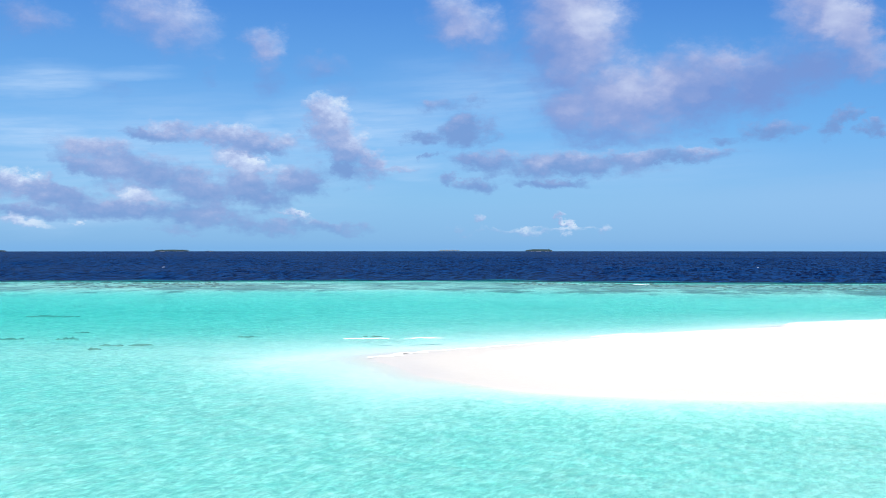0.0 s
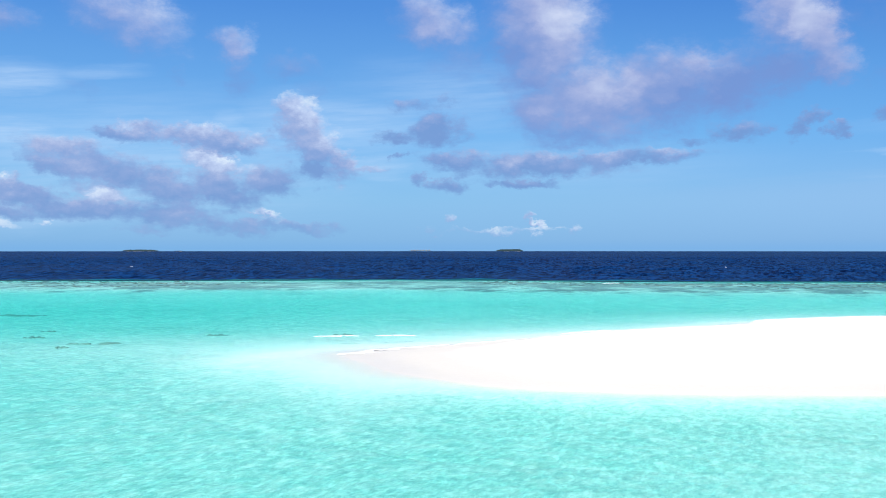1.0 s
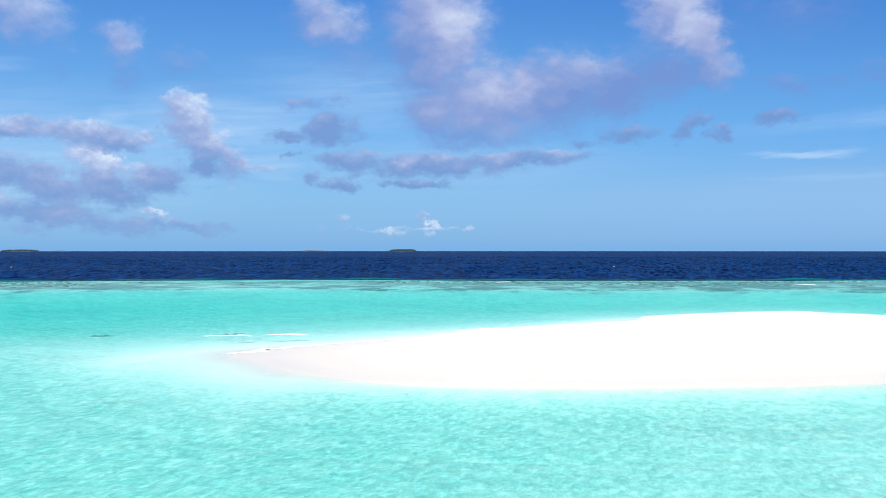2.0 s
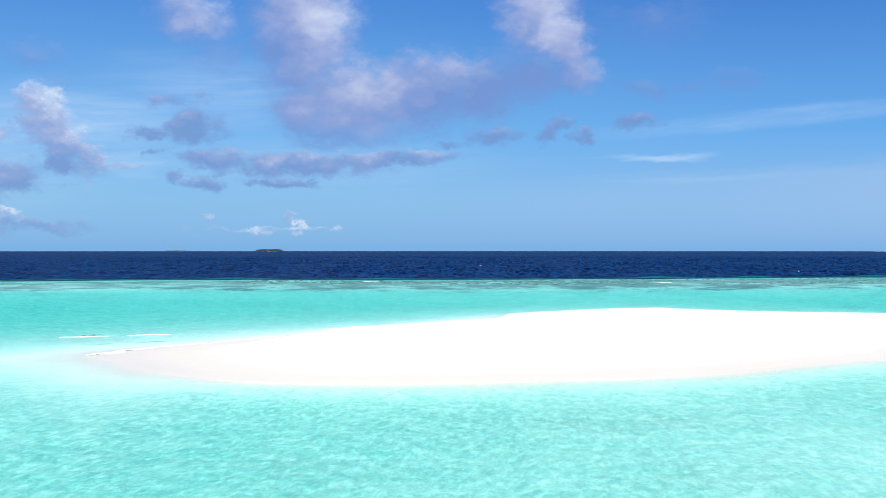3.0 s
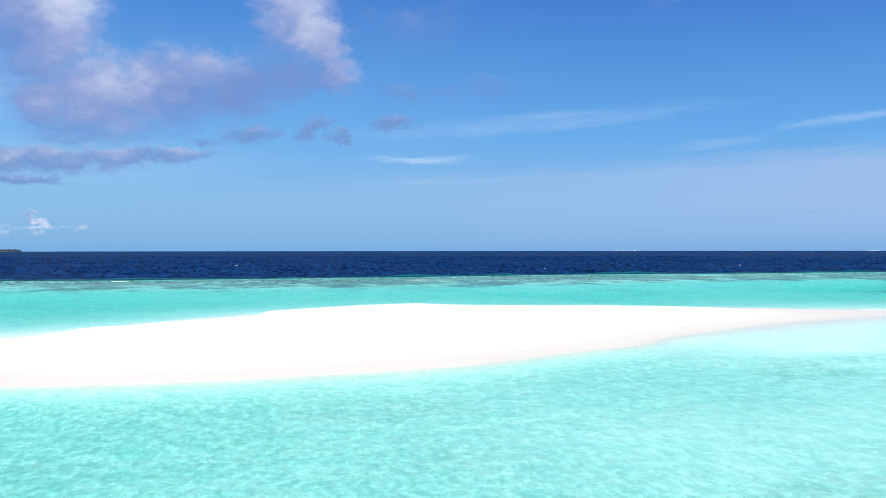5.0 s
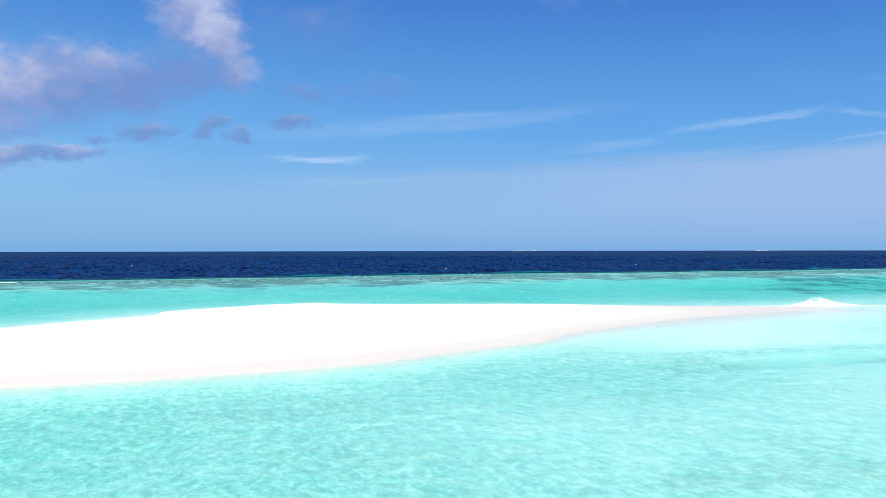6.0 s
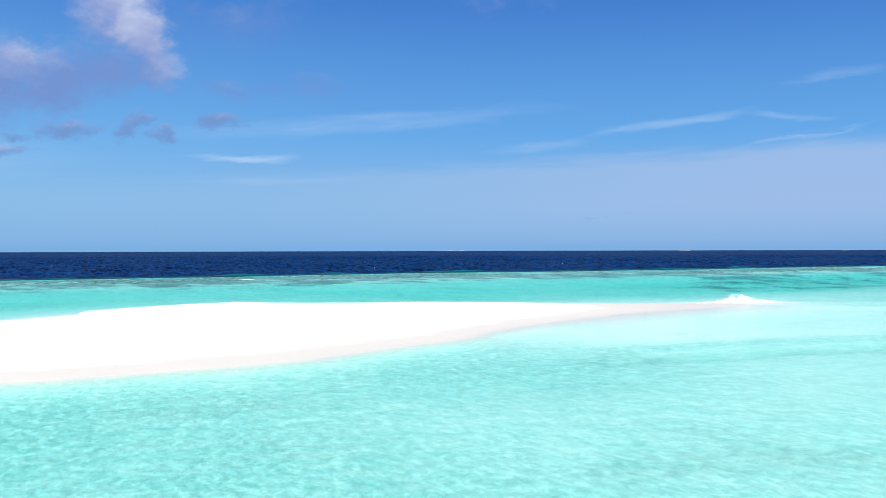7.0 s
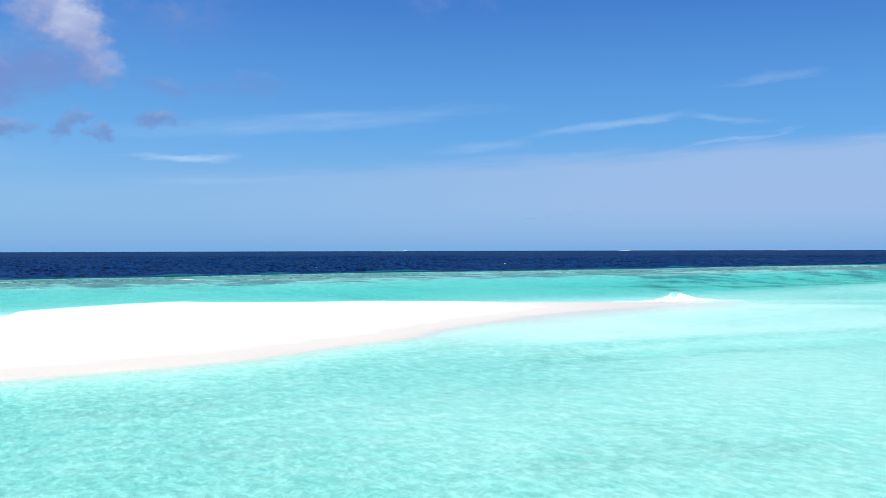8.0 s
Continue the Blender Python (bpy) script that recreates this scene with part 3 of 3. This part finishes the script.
# ---- coral ----
def lump(bm, x, y, z, wide, long, high, turn, seed, rings=4, sides=9):
    """A knobbly mound with an uneven outline, added to a bmesh."""
    rnd = random.Random(seed)
    ragged = [1 + rnd.uniform(-0.32, 0.32) for _ in range(sides)]
    ca, sa = math.cos(turn), math.sin(turn)
    loops = []
    for k in range(rings):
        a = k / rings * math.pi / 2
        loop = []
        for i in range(sides):
            b = 2 * math.pi * i / sides
            r = ragged[i] * math.cos(a) * (1 + rnd.uniform(-0.12, 0.12))
            u, v = wide * r * math.cos(b), long * r * math.sin(b)
            loop.append(bm.verts.new((x + u * ca - v * sa, y + u * sa + v * ca, z + high * math.sin(a) * (1 + rnd.uniform(-0.2, 0.2)))))
        loops.append(loop)
    top = bm.verts.new((x, y, z + high))
    for low, up in zip(loops, loops[1:]):
        for i in range(sides):
            bm.faces.new((low[i], low[(i + 1) % sides], up[(i + 1) % sides], up[i])).smooth = True
    for i in range(sides):
        bm.faces.new((loops[-1][i], loops[-1][(i + 1) % sides], top)).smooth = True


def floor_at(x, y):
    return float(land(np.array([x], float), np.array([y], float))[0][0])


def build_reef():
    """The belt of coral along the outer edge."""
    rnd = random.Random(21)
    n = 6000
    xs = np.array([rnd.uniform(-190, 640) for _ in range(n)])
    es = np.array([rnd.betavariate(1.3, 2.3) * 70 + 6 for _ in range(n)])
    ys = reef_gap(xs, np.zeros(n)) - es
    keep = wave_c(xs, ys * 3, 42, 3) + 0.25 * wave_a(xs, ys, 11, 2) > 0.02 + 0.9 * (es > 48)
    bm = bmesh.new()
    for k in range(n):
        if keep[k]:
            wide = rnd.uniform(0.3, 1.1)
            lump(bm, xs[k], ys[k], -0.48, wide, wide * rnd.uniform(0.5, 1.3), rnd.uniform(0.12, 0.3), rnd.uniform(-0.6, 0.6), k, 3, 7)
    tagged(part("coral_reef", bm, CORAL), "drowned belt of brown coral heads along the reef edge", "coral reef", kind="stuff")


build_reef()


def coral_patch(x, y, wide, long, seed):
    """A lone low coral bed on the sand."""
    bm = bmesh.new()
    rnd = random.Random(seed)
    z = floor_at(x, y)
    for k in range(14):
        lump(bm, rnd.gauss(0, 0.42) * wide, rnd.gauss(0, 0.42) * long, -0.06, wide * rnd.uniform(0.12, 0.34), long * rnd.uniform(0.15, 0.4), rnd.uniform(0.10, 0.25), rnd.uniform(-0.5, 0.5), seed * 50 + k)
    ob = part("coral_patch", bm, RUBBLE)
    ob.matrix_world = pose(x, y, z)
    tagged(ob, "small dark coral bed under clear water on pale sand", "coral", "coral beds in the lagoon")


for k, (x, y, wide, long) in enumerate([(-33.8, 111, 2.4, 1.6), (-67.7, 178, 4.2, 2.4), (-54, 127, 1.8, 1.2), (-36, 105, 1.0, 0.8), (-47, 127, 1.6, 0.9), (-24.5, 127, 1.4, 1.0), (-62, 134, 1.3, 0.9), (-50, 141, 1.2, 0.8), (-8, 122, 1.4, 0.7)]):
    coral_patch(x, y, wide, long, k + 1)


# ---- broken water ----
def foam_ridge(line, wide, high, seed, step=0.13, across=13, gaps=0.12):
    """A mesh of froth along a line: a low ridge with torn edges and holes."""
    pts = np.array(line, float)
    seg = np.hypot(*np.diff(pts, axis=0).T)
    at = np.concatenate([[0], np.cumsum(seg)])
    u = np.arange(0, at[-1], step)
    cx, cy = np.interp(u, at, pts[:, 0]), np.interp(u, at, pts[:, 1])
    tx, ty = np.gradient(cx), np.gradient(cy)
    ln = np.hypot(tx, ty)
    nx, ny = -ty / ln, tx / ln
    w = Waves(seed)
    taper = np.sqrt(np.clip(np.minimum(u, at[-1] - u) / (0.25 * at[-1]), 0, 1))
    left = wide * taper * (0.5 + 0.75 * w(u, u * 0, 1.7, 3) + 0.45 * w(u, u * 0 + 70, 0.35, 2)).clip(0.15)
    right = wide * taper * (0.5 + 0.75 * w(u, u * 0 + 40, 1.3, 3) + 0.45 * w(u, u * 0 + 90, 0.3, 2)).clip(0.15)
    bm = bmesh.new()
    rows = []
    for k in range(len(u)):
        row = []
        for c in range(across):
            v = c / (across - 1) * 2 - 1
            off = v * (left[k] if v > 0 else right[k])
            x, y = cx[k] + nx[k] * off, cy[k] + ny[k] * off
            rise = high * taper[k] * (1 - v * v) * (0.7 + 1.3 * float(w.one(np.array(x * 1.1 + 60), np.array(y * 1.1 + 60))) + 0.5 * float(w.one(np.array(x * 3.7 + 90), np.array(y * 3.7 + 90))))
            row.append(bm.verts.new((x, y, max(rise, 0) + 0.035 - 0.02 * v * v)))
        rows.append(row)
    for k in range(len(rows) - 1):
        for c in range(across - 1):
            x, y = rows[k][c].co.xy
            rim = abs(c - (across - 1) / 2 + 0.5) / (across / 2)
            if gaps and float(w(np.array(x), np.array(y), 0.55, 3)) > 0.55 - gaps * (0.4 + 2.2 * rim * rim):
                continue
            bm.faces.new((rows[k][c], rows[k + 1][c], rows[k + 1][c + 1], rows[k][c + 1])).smooth = True
    return bm


def on_ground(bm):
    """Lays froth on whatever is higher, the sea or the sand."""
    bm.verts.ensure_lookup_table()
    co = np.array([v.co for v in bm.verts])
    z = np.maximum(land(co[:, 0], co[:, 1])[0], 0)
    for v, up in zip(bm.verts, z):
        v.co.z += up
    return bm


def build_surf():
    east = new("breaking_wave")
    tagged(east, "white wave breaking into spray at the end of the sand spit", "wave")
    part("crest", foam_ridge([(118, 90.6), (121, 89.0), (124, 87.4), (127.5, 85.2)], 1.3, 0.4, 31), FOAM, east)
    part("plume", foam_ridge([(120.4, 89.6), (122, 88.6), (123.6, 87.6), (125.6, 86.4)], 1.5, 0.95, 44, 0.1, 17, 0.0), FOAM, east, "white burst of broken water")
    bm = bmesh.new()
    rnd = random.Random(4)
    for k in range(160):
        u = rnd.betavariate(2, 2.4)
        x, y = 120.6 + 5.4 * u + rnd.gauss(0, 0.3), 89.5 - 3.0 * u + rnd.gauss(0, 0.4)
        z = 0.35 + (0.8 * math.exp(-((u - 0.35) / 0.32) ** 2)) * rnd.random()
        r = rnd.uniform(0.03, 0.09)
        lump(bm, x, y, z, r, r, r, rnd.uniform(0, 3), k, 2, 5)
    part("spray", bm, FOAM, east, "fine white spray thrown up")["kind"] = "stuff"
    part("wash", foam_ridge([(113, 92.5), (118, 90), (124, 86.6), (130, 82)], 1.3, 0.04, 33, gaps=0.25), FOAM, east, "thin torn foam behind the crest")
    # the swash that runs round the tip, in overlapping tongues
    for k in range(9):
        u = k / 8
        x, y = -5.0 + 17 * u, 86.6 + 14.2 * u ** 0.85
        tongue = on_ground(foam_ridge([(x - 1.5, y - 0.4), (x, y + 0.2), (x + 1.7, y + 0.5)], 1.15 - 0.5 * u, 0.05, 80 + k))
        tagged(part("swash_foam", tongue, FOAM), "bright tongue of foam washing round the sandbank's tip", "foam", "tongues of foam round the tip", kind="stuff")
    for k, line in enumerate([[(27, 112.2), (31.5, 114.4), (36, 117)], [(15.5, 106.6), (18.5, 109), (21.5, 110.6)], [(-10.2, 104), (-7.6, 104.6), (-5.4, 104.4)], [(-4.0, 104.6), (-1.8, 105.2), (0.2, 105)]]):
        tagged(part("swash_foam", on_ground(foam_ridge(line, 0.9, 0.05, 50 + k, gaps=0.16)), FOAM), "patch of foam in the shallows behind the sandbank", "foam", kind="stuff")


build_surf()


def build_whitecaps():
    """Small scattered crests that break on the open sea and on the reef."""
    rnd = random.Random(12)
    bm = bmesh.new()
    for k in range(9):
        a, r = radians(rnd.uniform(-26, 68)), rnd.uniform(345, 1150)
        x, y = r * math.sin(a), r * math.cos(a)
        if reef_gap(np.array([x]), np.array([y]))[0] > -25:
            continue
        for i in range(rnd.randint(1, 3)):
            lump(bm, x + rnd.uniform(-0.9, 0.9), y + rnd.uniform(-0.4, 0.4), 0.15, rnd.uniform(0.2, 0.5), rnd.uniform(0.15, 0.3), rnd.uniform(0.08, 0.22), rnd.uniform(-0.4, 0.4), k * 9 + i, 3, 7)
    tagged(part("whitecaps", bm, FOAM), "scattered small white crests on the navy sea", "wave crests", kind="stuff")
    tagged(part("reef_foam", foam_ridge([(49, 264), (51.5, 264.6), (54, 265.6)], 0.35, 0.08, 61), FOAM), "short line of foam where a swell trips on the reef", "foam", kind="stuff")
    tagged(part("reef_foam", foam_ridge([(118, 236), (121, 236.6), (124, 236)], 0.3, 0.08, 62), FOAM), "thin foam streak on the outer reef flat", "foam", kind="stuff")


build_whitecaps()


# ---- islands on the horizon ----
FAR = 4780.0


def far_place(bearing, off=0.0):
    a = radians(bearing)
    return (FAR + off) * math.sin(a), (FAR + off) * math.cos(a)


def mound(wide, deep, high, seed, cols=40, rows=9):
    """A low islet of sand."""
    u, v = np.meshgrid(np.linspace(-1, 1, cols), np.linspace(-1, 1, rows))
    w = Waves(seed)
    z = high * np.clip(1 - u ** 4 - v * v, -0.4, 1) * (0.8 + 0.6 * w(u * 9, v * 3, 3, 2))
    return grid_mesh("beach", u * wide / 2, v * deep / 2, z)


def palm(parent, x, y, z, tall, seed):
    """A coconut palm: curved trunk and a head of drooping fronds."""
    rnd = random.Random(seed)
    bm = bmesh.new()
    lean = rnd.uniform(-0.18, 0.18)
    last = None
    for k in range(5):
        u = k / 4
        loop = [bm.verts.new((x + lean * tall * u * u + (0.22 - 0.1 * u) * math.cos(b), y + (0.22 - 0.1 * u) * math.sin(b), z + tall * u)) for b in (0, 1.57, 3.14, 4.71)]
        if last:
            for i in range(4):
                bm.faces.new((last[i], last[(i + 1) % 4], loop[(i + 1) % 4], loop[i]))
        last = loop
    tree = part("palm", bm, TRUNK, parent)
    bm = bmesh.new()
    cx, cz = x + lean * tall, z + tall
    for k in range(11):
        b = 2 * math.pi * k / 11 + rnd.uniform(-0.2, 0.2)
        up, long = rnd.uniform(0.1, 0.9), rnd.uniform(2.6, 3.8)
        rows = []
        for i in range(5):
            u = i / 4
            r, h = long * u * (1 - 0.15 * u), up * 2.2 * u - 2.6 * u * u
            half = 0.75 * math.sin(math.pi * (0.12 + 0.8 * u))
            rows.append([bm.verts.new((cx + r * math.cos(b) - q * half * math.sin(b), y + r * math.sin(b) + q * half * math.cos(b), cz + h - 0.25 * abs(q))) for q in (-1, 0, 1)])
        for p, q in zip(rows, rows[1:]):
            for i in (0, 1):
                bm.faces.new((p[i], p[i + 1], q[i + 1], q[i]))
    part("fronds", bm, LEAF, tree)


def island(bearing, wide, high, seed, palms, label):
    """A wooded islet: beach, dense thicket and the palms that stand out of it."""
    rnd = random.Random(seed)
    top = new("island")
    part("beach", mound(wide * 1.0, 40, 0.35, seed), BEACH, top)
    bm = bmesh.new()
    for k in range(int(wide * 1.1)):
        x = rnd.uniform(-0.5, 0.5) * wide * 0.95
        edge = max(0.0, 1 - (abs(x) / (wide * 0.5)) ** 3)
        r = rnd.uniform(2.2, 4.2)
        lump(bm, x, rnd.uniform(-14, 14), 0.2, r, r, high * (0.45 + 0.4 * edge) * rnd.uniform(0.75, 1.1), 0, seed * 999 + k, 4, 8)
    part("thicket", bm, LEAF, top, "dense dark green thicket")
    for k in range(palms):
        palm(top, rnd.uniform(-0.46, 0.46) * wide, rnd.uniform(-10, 6), 0.4, high * rnd.uniform(0.72, 1.02), seed * 77 + k)
    x, y = far_place(bearing)
    top.matrix_world = pose(x, y, 0, 0, 0, -bearing)
    tagged(top, label, "island", "islands on the horizon")


island(-14.9, 156, 8.5, 2, 16, "long wooded island low on the horizon")
island(5.4, 126, 10.5, 3, 18, "compact wooded island with a flat treetop line")
island(-12.9, 40, 3.0, 4, 0, "low scrubby islet beside a long wooded island")
island(-23.6, 60, 6.5, 5, 6, "small wooded island far out at sea")


def sand_islet(bearing, wide, high, seed, label):
    top = part("sand_islet", mound(wide, 40, high, seed), BEACH)
    x, y = far_place(bearing)
    top.matrix_world = pose(x, y, 0, 0, 0, -bearing)
    tagged(top, label, "islet", "sand islets on the horizon")


sand_islet(51.5, 58, 1.6, 6, "bare pale sand islet on the horizon")
sand_islet(38.6, 110, 0.9, 7, "long flat strip of sand at the horizon")
sand_islet(59.8, 46, 1.1, 8, "faint low sand strip at the horizon")


def box(bm, x0, x1, y0, y1, z0, z1, bevel=0.06):
    made = bmesh.ops.create_cube(bm, size=1.0)["verts"]
    for v in made:
        v.co = Vector((x0 + (v.co.x + 0.5) * (x1 - x0), y0 + (v.co.y + 0.5) * (y1 - y0), z0 + (v.co.z + 0.5) * (z1 - z0)))
    edges = list({e for v in made for e in v.link_edges})
    bmesh.ops.bevel(bm, geom=edges, offset=bevel, segments=1, affect="EDGES")


def water_villa():
    """A thatched house on stilts over the lagoon."""
    top = new("water_villa")
    bm = bmesh.new()
    box(bm, -5.2, 5.2, -5, 5, 1.5, 1.8)
    part("deck", bm, TIMBER, top)
    for x in (-4.6, -1.5, 1.5, 4.6):
        for y in (-4.4, 4.4):
            bm = bmesh.new()
            bmesh.ops.create_cone(bm, cap_ends=True, segments=8, radius1=0.18, radius2=0.16, depth=4.5, matrix=Matrix.Translation((x, y, -0.75)))
            part("stilt", bm, TIMBER, top)
    bm = bmesh.new()
    box(bm, -4.0, 4.0, -3.6, 3.6, 1.8, 4.4)
    part("wall", bm, BEACH, top, "pale plastered walls")
    bm = bmesh.new()
    eave = [bm.verts.new((x * 5.0, y * 4.6, 4.2)) for x, y in ((-1, -1), (1, -1), (1, 1), (-1, 1))]
    thick = [bm.verts.new((v.co.x, v.co.y, 4.5)) for v in eave]
    ridge = [bm.verts.new((-1.6, 0, 7.4)), bm.verts.new((1.6, 0, 7.4))]
    bm.faces.new(eave[::-1])
    for i in range(4):
        bm.faces.new((eave[i], eave[(i + 1) % 4], thick[(i + 1) % 4], thick[i]))
    bm.faces.new((thick[0], thick[1], ridge[1], ridge[0]))
    bm.faces.new((thick[1], thick[2], ridge[1]))
    bm.faces.new((thick[2], thick[3], ridge[0], ridge[1]))
    bm.faces.new((thick[3], thick[0], ridge[0]))
    part("roof", bm, THATCH, top, "steep grey thatched roof")
    return tagged(top, "thatched stilt house standing in the far shallows", "house", "row of stilt houses")


villa = water_villa()
for k in range(7):
    bearing = -0.12 + 0.165 * k
    x, y = far_place(bearing, 12 * math.sin(k * 2.1))
    if k == 0:
        villa.matrix_world = pose(x, y, 0, 0, 0, -bearing)
    else:
        copy_thing(villa, pose(x, y, 0, 0, 0, -bearing + 15 * math.sin(k)))


def far_boat(bearing):
    """A small cruiser under way."""
    top = new("motor_boat")
    bm = bmesh.new()
    loops = []
    for k in range(7):
        u = k / 6
        half = 2.2 * (1 - max(0, u - 0.45) ** 2 / 0.3025) * (0.92 + 0.08 * min(u * 4, 1)) + 0.02
        x = -7 + 14 * u
        loops.append([bm.verts.new((x, y, z)) for y, z in ((-half, 1.6 + 0.7 * u * u), (-half * 0.7, 0.1), (0, -0.5), (half * 0.7, 0.1), (half, 1.6 + 0.7 * u * u))])
    for p, q in zip(loops, loops[1:]):
        for i in range(4):
            bm.faces.new((p[i], q[i], q[i + 1], p[i + 1])).smooth = True
        bm.faces.new((p[0], p[4], q[4], q[0]))
    bm.faces.new(loops[0])
    part("hull", bm, PAINT, top)
    bm = bmesh.new()
    box(bm, -4.5, 2.2, -1.5, 1.5, 1.7, 3.9, 0.3)
    part("cabin", bm, PAINT, top)
    bm = bmesh.new()
    box(bm, -4.2, 0.6, -1.4, 1.4, 3.9, 5.0, 0.25)
    part("bridge", bm, TIMBER, top, "dark upper deck")
    x, y = far_place(bearing, -60)
    top.matrix_world = pose(x, y, 0.1, 0, 0, -bearing)
    tagged(top, "small dark motor boat crossing at the horizon", "boat")


far_boat(39.25)
